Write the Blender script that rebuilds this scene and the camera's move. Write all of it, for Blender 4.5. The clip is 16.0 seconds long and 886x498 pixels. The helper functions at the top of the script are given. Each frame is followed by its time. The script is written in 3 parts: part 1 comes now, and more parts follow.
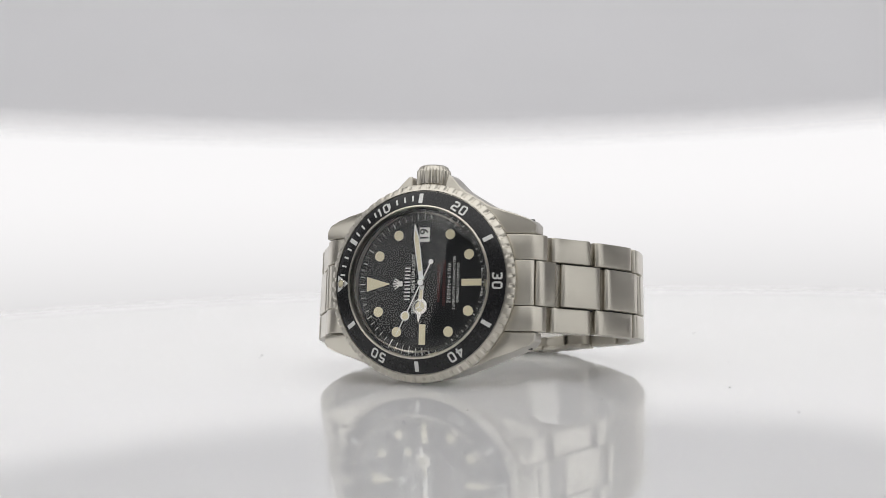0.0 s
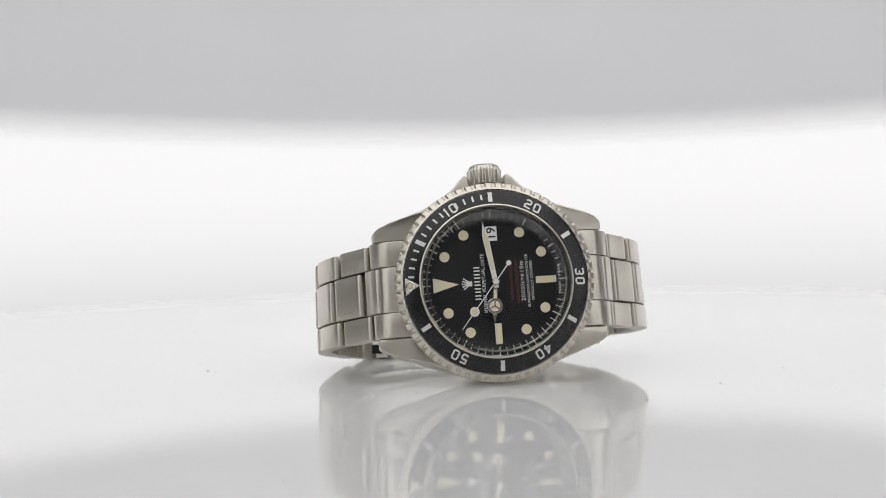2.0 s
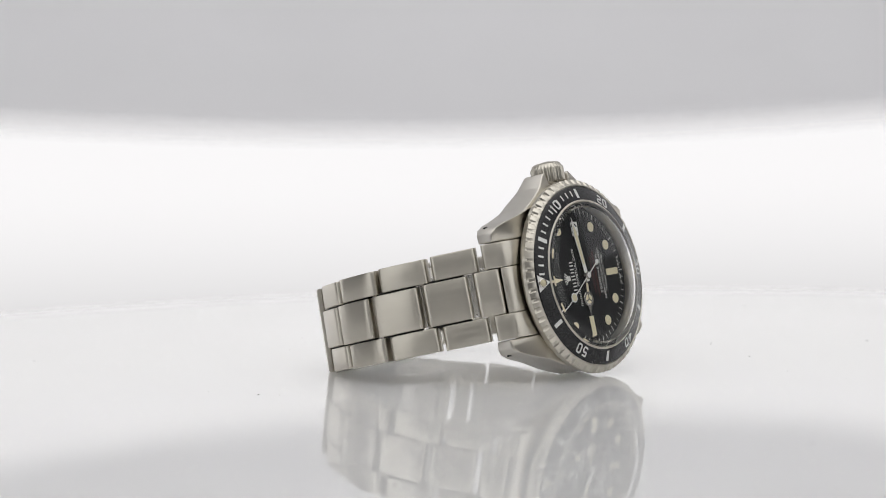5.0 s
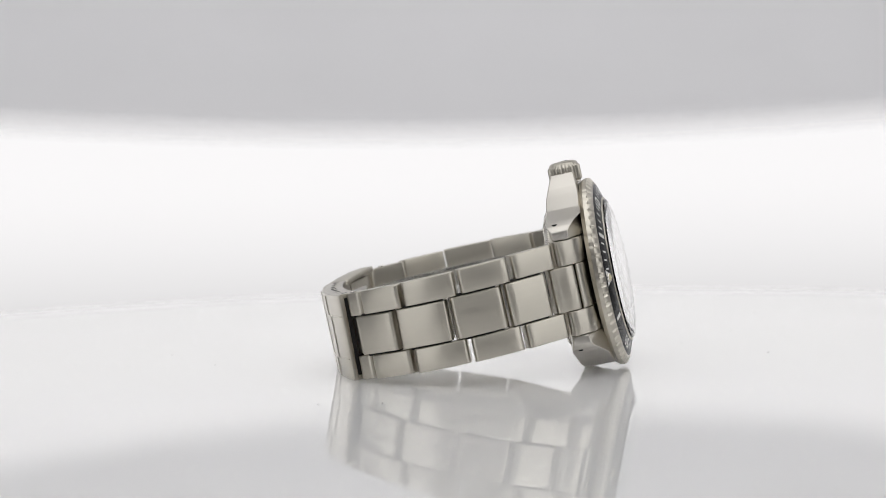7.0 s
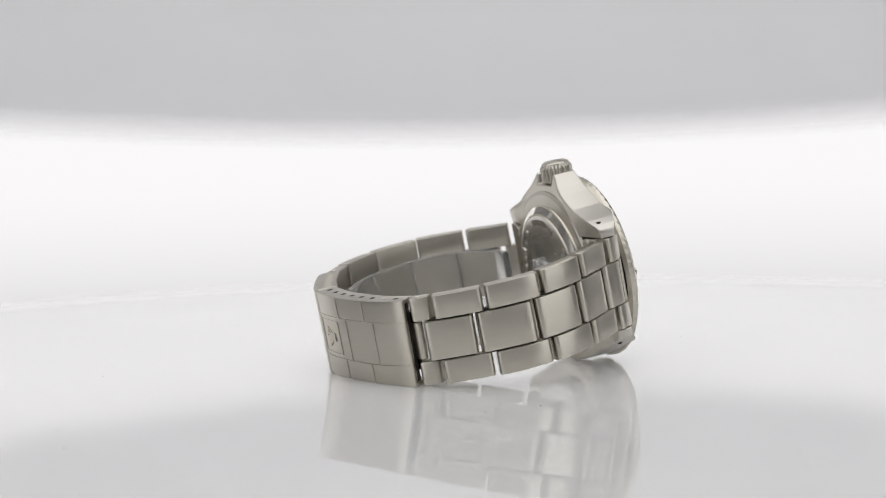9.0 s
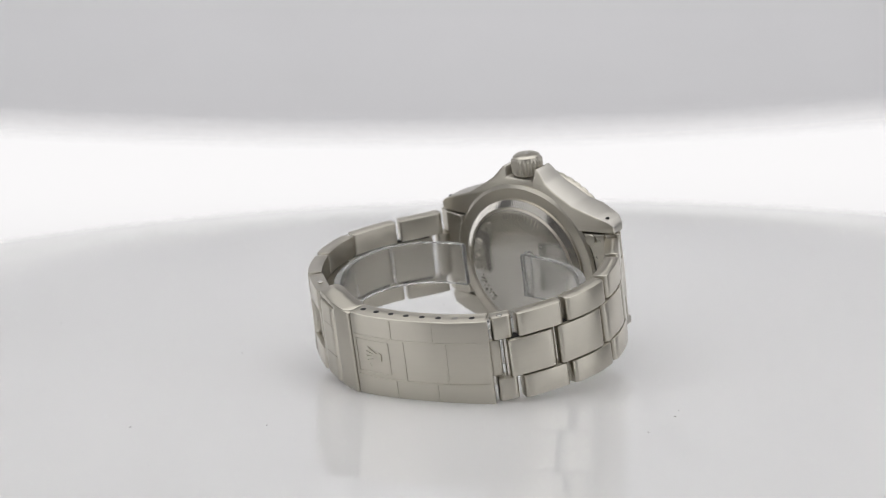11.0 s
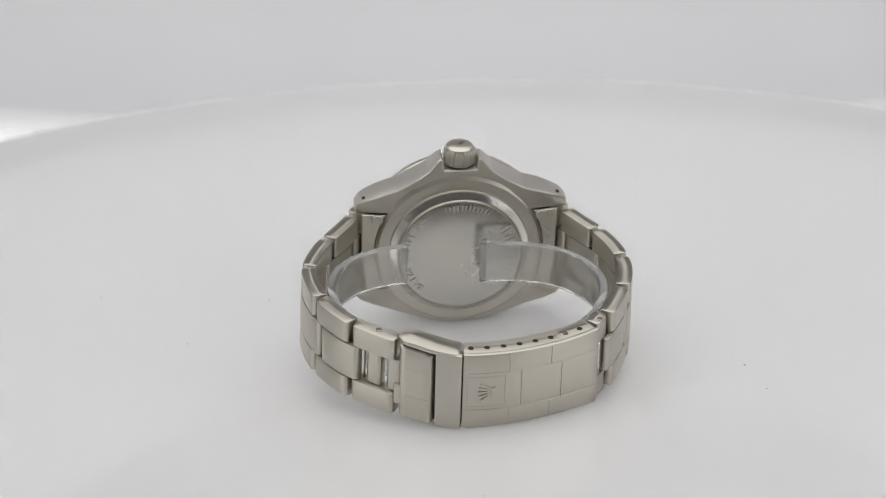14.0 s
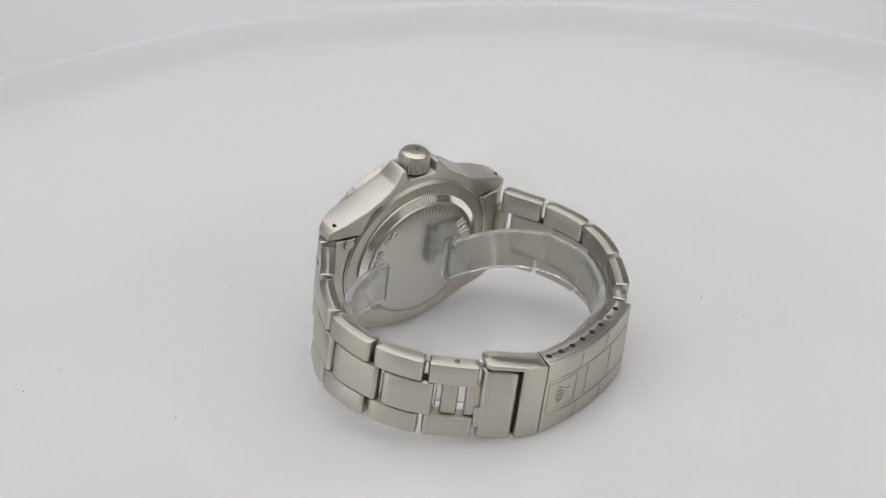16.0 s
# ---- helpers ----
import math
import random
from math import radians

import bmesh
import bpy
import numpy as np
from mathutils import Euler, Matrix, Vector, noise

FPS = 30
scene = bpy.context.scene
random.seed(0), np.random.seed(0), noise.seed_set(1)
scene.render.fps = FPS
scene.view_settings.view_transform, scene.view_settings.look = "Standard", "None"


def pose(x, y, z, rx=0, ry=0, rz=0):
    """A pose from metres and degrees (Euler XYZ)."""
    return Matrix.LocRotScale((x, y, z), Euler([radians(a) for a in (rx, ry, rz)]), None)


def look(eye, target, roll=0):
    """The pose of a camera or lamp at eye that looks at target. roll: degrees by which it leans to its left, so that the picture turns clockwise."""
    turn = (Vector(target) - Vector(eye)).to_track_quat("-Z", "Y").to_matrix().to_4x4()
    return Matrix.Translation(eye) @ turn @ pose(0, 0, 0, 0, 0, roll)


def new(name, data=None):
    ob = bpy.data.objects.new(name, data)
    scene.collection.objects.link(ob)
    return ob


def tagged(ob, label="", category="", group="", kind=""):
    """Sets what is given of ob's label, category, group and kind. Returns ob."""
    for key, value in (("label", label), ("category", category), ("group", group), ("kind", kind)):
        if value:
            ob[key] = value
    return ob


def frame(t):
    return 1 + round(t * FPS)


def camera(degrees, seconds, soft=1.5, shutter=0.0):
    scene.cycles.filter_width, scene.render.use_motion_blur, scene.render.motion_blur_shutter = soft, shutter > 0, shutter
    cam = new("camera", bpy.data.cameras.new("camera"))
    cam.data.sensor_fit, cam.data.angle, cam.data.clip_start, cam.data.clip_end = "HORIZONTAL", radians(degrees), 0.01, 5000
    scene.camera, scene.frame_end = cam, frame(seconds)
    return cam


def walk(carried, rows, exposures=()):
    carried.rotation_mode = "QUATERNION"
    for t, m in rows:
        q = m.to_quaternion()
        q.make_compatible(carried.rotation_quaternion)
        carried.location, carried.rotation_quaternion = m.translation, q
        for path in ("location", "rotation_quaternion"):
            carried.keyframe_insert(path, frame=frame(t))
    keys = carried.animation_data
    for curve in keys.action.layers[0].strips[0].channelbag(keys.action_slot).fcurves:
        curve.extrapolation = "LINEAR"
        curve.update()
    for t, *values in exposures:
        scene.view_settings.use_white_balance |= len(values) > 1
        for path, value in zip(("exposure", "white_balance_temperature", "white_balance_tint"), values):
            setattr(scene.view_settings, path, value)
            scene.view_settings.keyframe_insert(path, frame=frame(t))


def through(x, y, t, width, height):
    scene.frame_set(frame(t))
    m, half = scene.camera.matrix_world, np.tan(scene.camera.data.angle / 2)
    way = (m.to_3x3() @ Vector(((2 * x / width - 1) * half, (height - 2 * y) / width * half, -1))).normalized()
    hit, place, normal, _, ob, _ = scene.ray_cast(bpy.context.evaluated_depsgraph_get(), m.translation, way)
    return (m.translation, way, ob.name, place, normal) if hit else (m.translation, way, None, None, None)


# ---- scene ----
# The watch lies on its side on a turning disc; the camera and the backdrop swing up together on one arm.
PIVOT = 0.0061                       # height of the arm's axis over the disc
REACH = 0.43582                      # from the axis to the lens
RISE = [(0, 5.97), (4, 5.97), (7.5, 5.97), (8, 6.0), (8.5, 6.25), (9, 6.94), (9.5, 8.35), (10, 9.96), (10.5, 11.73),
        (11, 13.63), (11.5, 15.58), (12, 17.4), (12.5, 19.17), (13, 20.88), (13.5, 22.55), (14, 24.2), (14.5, 25.85),
        (15, 27.5), (15.5, 29.2), (16, 30.9)]


def arm(angle):
    return pose(0, 0, PIVOT, -angle)


cam = camera(24.369, 16.0, soft=0.6)
AIM = pose(0, 0, 0, 90) @ pose(0, 0, REACH) @ pose(0, 0, 0, 2.505) @ pose(0, 0, 0, 0, 0.82) @ pose(0, 0, 0, 0, 0, -1.255)
cam.data.dof.use_dof = True
cam.data.dof.focus_distance = 0.418
cam.data.dof.aperture_fstop = 18.5
walk(cam, [(t, arm(e) @ AIM) for t, e in RISE])

# ---- light ----
world = bpy.data.worlds.new("world")
scene.world = world
world.use_nodes = True
world.node_tree.nodes["Background"].inputs["Color"].default_value = (0.9, 0.94, 1.0, 1)
world.node_tree.nodes["Background"].inputs["Strength"].default_value = 0.05


def softbox(name, place, target, width, depth, watts, colour=(1, 1, 1)):
    data = bpy.data.lights.new(name, "AREA")
    data.shape, data.size, data.size_y, data.energy, data.color = "RECTANGLE", width, depth, watts, colour
    ob = new(name, data)
    ob.matrix_world = look(place, target)
    return ob


softbox("softbox_top", (0, -0.3, 1.3), (0, -0.3, 0), 2.4, 2.3, 21.0, (1.0, 0.995, 0.985))
softbox("softbox_side", (-1.25, -0.7, 0.55), (0, 0, 0.02), 1.1, 1.2, 3.6)
softbox("softbox_side", (1.25, -0.7, 0.55), (0, 0, 0.02), 1.1, 1.2, 3.6)

# ---- materials ----


def material(name, colour, rough, metal=0.0, grain=0.0, size=900.0, stretch=(1, 1, 1), vary=0.06, ior=1.45, coat=0.0,
             transmission=0.0, rough_vary=0.0, brushed=0.0):
    """A plain surface with mottling at two scales and a fine relief."""
    m = bpy.data.materials.new(name)
    m.use_nodes = True
    nt = m.node_tree
    b = nt.nodes["Principled BSDF"]
    b.inputs["Metallic"].default_value = metal
    b.inputs["Roughness"].default_value = rough
    b.inputs["IOR"].default_value = ior
    b.inputs["Coat Weight"].default_value = coat
    b.inputs["Coat Roughness"].default_value = 0.05
    b.inputs["Transmission Weight"].default_value = transmission
    b.inputs["Base Color"].default_value = (*colour, 1)
    if brushed:
        # the scratches run round the x axis of the thing, so gloss spreads along x
        axis = nt.nodes.new("ShaderNodeVectorTransform")
        axis.vector_type, axis.convert_from, axis.convert_to = "VECTOR", "OBJECT", "WORLD"
        axis.inputs["Vector"].default_value = (1, 0.02, 0.03)
        b.inputs["Anisotropic"].default_value = brushed
        nt.links.new(axis.outputs["Vector"], b.inputs["Tangent"])
    if grain or vary:
        co = nt.nodes.new("ShaderNodeTexCoord")
        mp = nt.nodes.new("ShaderNodeMapping")
        mp.inputs["Scale"].default_value = stretch
        nt.links.new(co.outputs["Object"], mp.inputs["Vector"])
        fine = nt.nodes.new("ShaderNodeTexNoise")
        fine.inputs["Scale"].default_value, fine.inputs["Detail"].default_value = size, 4
        nt.links.new(mp.outputs["Vector"], fine.inputs["Vector"])
        wide = nt.nodes.new("ShaderNodeTexNoise")
        wide.inputs["Scale"].default_value, wide.inputs["Detail"].default_value = size * 0.12, 3
        nt.links.new(co.outputs["Object"], wide.inputs["Vector"])
        mix = nt.nodes.new("ShaderNodeMix")
        mix.data_type = "RGBA"
        mix.inputs["A"].default_value = (*[c * (1 - vary) for c in colour], 1)
        mix.inputs["B"].default_value = (*[min(1, c * (1 + vary)) for c in colour], 1)
        add = nt.nodes.new("ShaderNodeMath")
        add.operation = "MULTIPLY_ADD"
        add.inputs[1].default_value = 0.5
        nt.links.new(fine.outputs["Fac"], add.inputs[0])
        half = nt.nodes.new("ShaderNodeMath")
        half.operation = "MULTIPLY"
        half.inputs[1].default_value = 0.5
        nt.links.new(wide.outputs["Fac"], half.inputs[0])
        nt.links.new(half.outputs[0], add.inputs[2])
        nt.links.new(add.outputs[0], mix.inputs["Factor"])
        nt.links.new(mix.outputs["Result"], b.inputs["Base Color"])
        if rough_vary:
            rr = nt.nodes.new("ShaderNodeMapRange")
            rr.inputs["From Min"].default_value, rr.inputs["From Max"].default_value = 0.3, 0.7
            rr.inputs["To Min"].default_value, rr.inputs["To Max"].default_value = rough - rough_vary, rough + rough_vary
            nt.links.new(add.outputs[0], rr.inputs["Value"])
            nt.links.new(rr.outputs["Result"], b.inputs["Roughness"])
        if grain:
            bump = nt.nodes.new("ShaderNodeBump")
            bump.inputs["Strength"].default_value = grain
            bump.inputs["Distance"].default_value = 0.00004
            nt.links.new(fine.outputs["Fac"], bump.inputs["Height"])
            nt.links.new(bump.outputs["Normal"], b.inputs["Normal"])
    return m


def glowing(name, colour, strength):
    m = bpy.data.materials.new(name)
    m.use_nodes = True
    b = m.node_tree.nodes["Principled BSDF"]
    b.inputs["Base Color"].default_value = (0.12, 0.12, 0.12, 1)
    b.inputs["Roughness"].default_value = 0.9
    b.inputs["Emission Color"].default_value = (*colour, 1)
    b.inputs["Emission Strength"].default_value = strength
    return m


STEEL = (0.595, 0.562, 0.495)
BRUSHED = material("brushed_steel", STEEL, 0.34, 1.0, 0.2, 1500, (1, 0.04, 0.04), 0.06, rough_vary=0.06, brushed=0.88)
BRUSHED_RING = material("satin_steel", STEEL, 0.32, 1.0, 0.2, 1400, (1, 1, 1), 0.05, rough_vary=0.06)
BRUSHED_CASE = material("brushed_case_steel", STEEL, 0.38, 1.0, 0.2, 1500, (1, 0.05, 1), 0.06, rough_vary=0.06, brushed=0.75)
POLISHED = material("polished_steel", (0.66, 0.635, 0.595), 0.13, 1.0, 0.0, 700, (1, 1, 1), 0.04, rough_vary=0.04)
FLANK = material("polished_flank_steel", (0.60, 0.575, 0.535), 0.42, 1.0, 0.0, 700, (1, 1, 1), 0.04, rough_vary=0.04)
BACK_STEEL = material("worn_polished_steel", (0.56, 0.54, 0.50), 0.24, 1.0, 0.08, 900, (1, 1, 1), 0.05, rough_vary=0.05)
SATIN = material("satin_ring_steel", STEEL, 0.3, 1.0, 0.0, 700, (1, 1, 1), 0.04)
# near-black: painted shade in gaps, seams and holes, and the date print
DARK = material("dark_shade_and_print", (0.02, 0.019, 0.018), 0.5, 0.0, 0.0, 600, vary=0.2)
DUST = material("grey_dust", (0.22, 0.21, 0.2), 0.9, 0.0, 0.0, 600, vary=0.3)
DIAL = material("black_dial", (0.006, 0.0063, 0.007), 0.6, 0.0, 0.0, 3000, vary=0.2, ior=1.25)
INSERT = material("black_insert", (0.010, 0.010, 0.011), 0.27, 0.0, 0.05, 2200, vary=0.25, rough_vary=0.05)
LUME = material("aged_cream_lume", (0.66, 0.60, 0.42), 0.6, 0.0, 0.25, 2600, vary=0.06)
WHITE = material("white_print", (0.66, 0.66, 0.64), 0.5, 0.0, 0.0, 900, vary=0.03)
SILVER = material("silver_paint", (0.74, 0.74, 0.72), 0.4, 0.3, 0.0, 900, vary=0.05)
RED = material("faded_red_print", (0.09, 0.017, 0.016), 0.6, 0.0, 0.0, 900, vary=0.15)
DATE_WHITE = material("date_disc_white", (0.82, 0.81, 0.78), 0.5, 0.0, 0.0, 900, vary=0.02)
CRYSTAL = material("clear_crystal", (1, 1, 1), 0.0, 0.0, 0.0, vary=0, ior=1.36, transmission=1.0)
PLASTIC = material("clear_plastic", (0.95, 0.95, 0.945), 0.22, 0.0, 0.0, vary=0, ior=1.38, transmission=0.94)
ACRYLIC = material("white_acrylic", (0.64, 0.64, 0.64), 0.008, 0.0, 0.0, 40, vary=0.008, ior=1.47)
acr = ACRYLIC.node_tree.nodes["Principled BSDF"]
acr.inputs["Subsurface Weight"].default_value = 1.0
acr.inputs["Subsurface Radius"].default_value = (1.0, 1.0, 1.0)
acr.inputs["Subsurface Scale"].default_value = 0.012
# dark and pale tones of unseen walls, picked for what the steel reflects
WALL = material("studio_wall_paint", (0.26, 0.26, 0.265), 0.8, 0.0, 0.3, 60, vary=0.04)
PALE = material("pale_wall_paint", (0.84, 0.84, 0.84), 0.8, 0.0, 0.3, 60, vary=0.04)
FLOOR = material("studio_floor_paint", (0.30, 0.30, 0.30), 0.6, 0.0, 0.3, 40, vary=0.08)


def cloth(name, colour, through, open_weave=0.0):
    """A thin fabric that lets part of the light through."""
    m = bpy.data.materials.new(name)
    m.use_nodes = True
    nt = m.node_tree
    nt.nodes.remove(nt.nodes["Principled BSDF"])
    tex = nt.nodes.new("ShaderNodeTexNoise")
    tex.inputs["Scale"].default_value = 9.0
    ramp = nt.nodes.new("ShaderNodeMix")
    ramp.data_type = "RGBA"
    ramp.inputs["A"].default_value = (*[c * 0.95 for c in colour], 1)
    ramp.inputs["B"].default_value = (*colour, 1)
    nt.links.new(tex.outputs["Fac"], ramp.inputs["Factor"])
    a, b, mix = nt.nodes.new("ShaderNodeBsdfDiffuse"), nt.nodes.new("ShaderNodeBsdfTranslucent"), nt.nodes.new("ShaderNodeMixShader")
    mix.inputs["Fac"].default_value = through
    nt.links.new(ramp.outputs["Result"], a.inputs["Color"])
    nt.links.new(ramp.outputs["Result"], b.inputs["Color"])
    nt.links.new(a.outputs[0], mix.inputs[1])
    nt.links.new(b.outputs[0], mix.inputs[2])
    last = mix
    if open_weave:
        gap, last = nt.nodes.new("ShaderNodeBsdfTransparent"), nt.nodes.new("ShaderNodeMixShader")
        last.inputs["Fac"].default_value = open_weave
        nt.links.new(mix.outputs[0], last.inputs[1])
        nt.links.new(gap.outputs[0], last.inputs[2])
    nt.links.new(last.outputs[0], nt.nodes["Material Output"].inputs["Surface"])
    return m


HOOD_CLOTH = cloth("thin_white_cloth", (0.93, 0.928, 0.95), 0.45)
# see-through in steps, for added strips that imitate a blurred edge
SHEER = [cloth("sheer_white_cloth", (0.93, 0.928, 0.95), 0.45, k) for k in (0.16, 0.33, 0.5, 0.67, 0.84)]
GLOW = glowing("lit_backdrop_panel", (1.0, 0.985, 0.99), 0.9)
# the fall-off of light down the panel is painted into its glow
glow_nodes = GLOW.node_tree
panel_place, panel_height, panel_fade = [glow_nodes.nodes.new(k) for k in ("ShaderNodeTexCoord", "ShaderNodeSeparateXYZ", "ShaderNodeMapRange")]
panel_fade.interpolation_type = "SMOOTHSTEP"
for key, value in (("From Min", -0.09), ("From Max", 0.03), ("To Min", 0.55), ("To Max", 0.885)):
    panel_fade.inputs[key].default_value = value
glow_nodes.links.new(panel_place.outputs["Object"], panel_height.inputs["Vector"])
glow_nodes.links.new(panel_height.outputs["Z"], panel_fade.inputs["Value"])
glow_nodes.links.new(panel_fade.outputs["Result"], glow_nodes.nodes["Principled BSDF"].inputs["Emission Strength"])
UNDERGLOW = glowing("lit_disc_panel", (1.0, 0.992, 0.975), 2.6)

# ---- mesh helpers ----
MM = 0.001


def finish(bm, name, mat, smooth=35):
    bmesh.ops.recalc_face_normals(bm, faces=bm.faces)
    me = bpy.data.meshes.new(name)
    bm.to_mesh(me)
    bm.free()
    me.materials.append(mat)
    if smooth:
        for p in me.polygons:
            p.use_smooth = True
        me.set_sharp_from_angle(angle=radians(smooth))
    return me


def part(name, bm, mat, parent, label="", smooth=35):
    """Links a bmesh, in millimetres, as one mesh under a thing or a part."""
    bmesh.ops.scale(bm, vec=(MM, MM, MM), verts=bm.verts)
    ob = new(name, finish(bm, name, mat, smooth))
    ob.parent = parent
    return tagged(ob, label) if label else ob


def grid_ring(bm, rings, closed_ring=True, closed_path=False, caps=True):
    """Skins a list of rings of points."""
    rows = [[bm.verts.new(p) for p in ring] for ring in rings]
    n = len(rows[0])
    pairs = list(zip(rows, rows[1:])) + ([(rows[-1], rows[0])] if closed_path else [])
    for a, b in pairs:
        for i in range(n if closed_ring else n - 1):
            j = (i + 1) % n
            bm.faces.new((a[i], a[j], b[j], b[i]))
    if caps and not closed_path:
        bm.faces.new(rows[0])
        bm.faces.new(rows[-1][::-1])
    return rows


def lathe(profile, seg=128, closed=False, wobble=None):
    """Turns a profile of (radius, height) about z."""
    bm = bmesh.new()
    rings = []
    for k in range(seg):
        a = 2 * math.pi * k / seg
        ring = []
        for i, (r, z) in enumerate(profile):
            rr, zz = wobble(i, r, z, a) if wobble else (r, z)
            ring.append((rr * math.sin(a), rr * math.cos(a), zz))
        rings.append(ring)
    grid_ring(bm, rings, closed_ring=closed, closed_path=True, caps=False)
    bmesh.ops.remove_doubles(bm, verts=bm.verts, dist=1e-5)
    return bm


def prism(outline, z0, z1, bevel=0.0, segs=2):
    bm = bmesh.new()
    base = bm.faces.new([bm.verts.new((x, y, z0)) for x, y in outline])
    ret = bmesh.ops.extrude_face_region(bm, geom=[base])
    up = [v for v in ret["geom"] if isinstance(v, bmesh.types.BMVert)]
    bmesh.ops.translate(bm, vec=(0, 0, z1 - z0), verts=up)
    bmesh.ops.recalc_face_normals(bm, faces=bm.faces)
    if bevel:
        bmesh.ops.bevel(bm, geom=list(bm.edges), offset=bevel, segments=segs, affect="EDGES", profile=0.6)
    return bm


def circle(r, n=32, cx=0.0, cy=0.0):
    return [(cx + r * math.cos(2 * math.pi * k / n), cy + r * math.sin(2 * math.pi * k / n)) for k in range(n)]


def cylinder(r, a, b, n=20, bevel=0.0):
    """A round bar from a to b."""
    bm = prism(circle(r, n), 0, (Vector(b) - Vector(a)).length, bevel, 1)
    m = Matrix.Translation(a) @ (Vector(b) - Vector(a)).to_track_quat("Z", "Y").to_matrix().to_4x4()
    bm.transform(m)
    return bm


def join(bms):
    out = bmesh.new()
    for b in bms:
        me = bpy.data.meshes.new("piece")
        b.to_mesh(me)
        b.free()
        out.from_mesh(me)
        bpy.data.meshes.remove(me)
    return out


def words(text, size, depth=0.05, align="CENTER", spacing=1.0, bold=0.0):
    """Letters of the built-in font as a bmesh in millimetres, in the plane z = 0."""
    cu = bpy.data.curves.new("words", "FONT")
    cu.body, cu.size, cu.align_x, cu.align_y = text, size, align, "CENTER"
    cu.extrude, cu.space_character, cu.resolution_u, cu.offset = depth, spacing, 3, bold
    ob = new("words", cu)
    me = bpy.data.meshes.new_from_object(ob.evaluated_get(bpy.context.evaluated_depsgraph_get()))
    bpy.data.objects.remove(ob)
    bpy.data.curves.remove(cu)
    bm = bmesh.new()
    bm.from_mesh(me)
    bpy.data.meshes.remove(me)
    return bm


def at(bm, m):
    bm.transform(m)
    return bm


# ---- the room: unseen, its wall tones set for reflections in the steel ----


def slab(name, size, place, mat, label):
    bm = bmesh.new()
    bmesh.ops.create_cube(bm, size=1.0)
    bmesh.ops.scale(bm, vec=size, verts=bm.verts)
    ob = new(name, finish(bm, name, mat, 0))
    ob.location = place
    return tagged(ob, label, name.split("_")[0], kind="structure")


slab("floor", (3.6, 3.6, 0.1), (0, 0, -0.95), FLOOR, "grey painted studio floor")
slab("ceiling", (3.6, 3.6, 0.1), (0, 0, 1.45), PALE, "unseen pale studio ceiling, tone set for reflections in the steel")
slab("wall_north", (3.6, 0.1, 2.3), (0, 1.75, 0.25), PALE, "unseen plain studio wall, tone set for reflections in the steel")
slab("wall_south", (3.6, 0.1, 2.3), (0, -1.75, 0.25), WALL, "unseen plain studio wall, tone set for reflections in the steel")
slab("wall_east", (0.1, 3.4, 2.3), (1.75, 0, 0.25), WALL, "unseen plain studio wall, tone set for reflections in the steel")
slab("wall_west", (0.1, 3.4, 2.3), (-1.75, 0, 0.25), WALL, "unseen plain studio wall, tone set for reflections in the steel")

# ---- the turntable ----
RADIUS = 0.2078


def build_turntable():
    base = tagged(new("turntable"), "round glossy white acrylic turntable lit from below", "turntable")
    r = RADIUS * 1000
    profile = [(0, 0)] + [(r * k / 8, 0) for k in range(1, 8)] + [(r - 1.2, 0)]
    profile += [(r - 1.2 + 1.2 * math.sin(a), -1.2 + 1.2 * math.cos(a)) for a in [radians(x) for x in (22, 45, 68, 90)]]
    profile += [(r, -6.8), (r - 1.2, -8), (0, -8)]
    part("plate", lathe(profile, 256), ACRYLIC, base, "glossy white acrylic disc")
    part("lamp_drum", lathe([(186, -8.2), (194, -8.2), (194, -52), (0, -52), (0, -48), (186, -48)], 96, True), WALL, base, "shallow grey drum that holds the lamp")
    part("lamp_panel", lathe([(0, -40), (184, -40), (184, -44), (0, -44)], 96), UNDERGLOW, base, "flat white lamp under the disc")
    part("column", lathe([(0, -52.2), (35, -52.2), (35, -880), (140, -885), (140, -899), (0, -899)], 48), FLOOR, base,
         "dark grey column with a round foot")
    dice = random.Random(4)
    specks = []
    for k in range(26):
        a, d, w = dice.uniform(0, 2 * math.pi), dice.uniform(48, 150), dice.uniform(0.1, 0.24)
        grain = [(d * math.cos(a) + w * dice.uniform(0.6, 1.2) * math.cos(q), d * math.sin(a) + w * dice.uniform(0.4, 1.0) * math.sin(q)) for q in (0, 1.1, 2.2, 3.2, 4.3, 5.3)]
        specks.append(prism(grain, 0.0, w * 0.5))
    tagged(part("dust", join(specks), DUST, base, "scattered grey specks of dust"), kind="stuff")
    return base


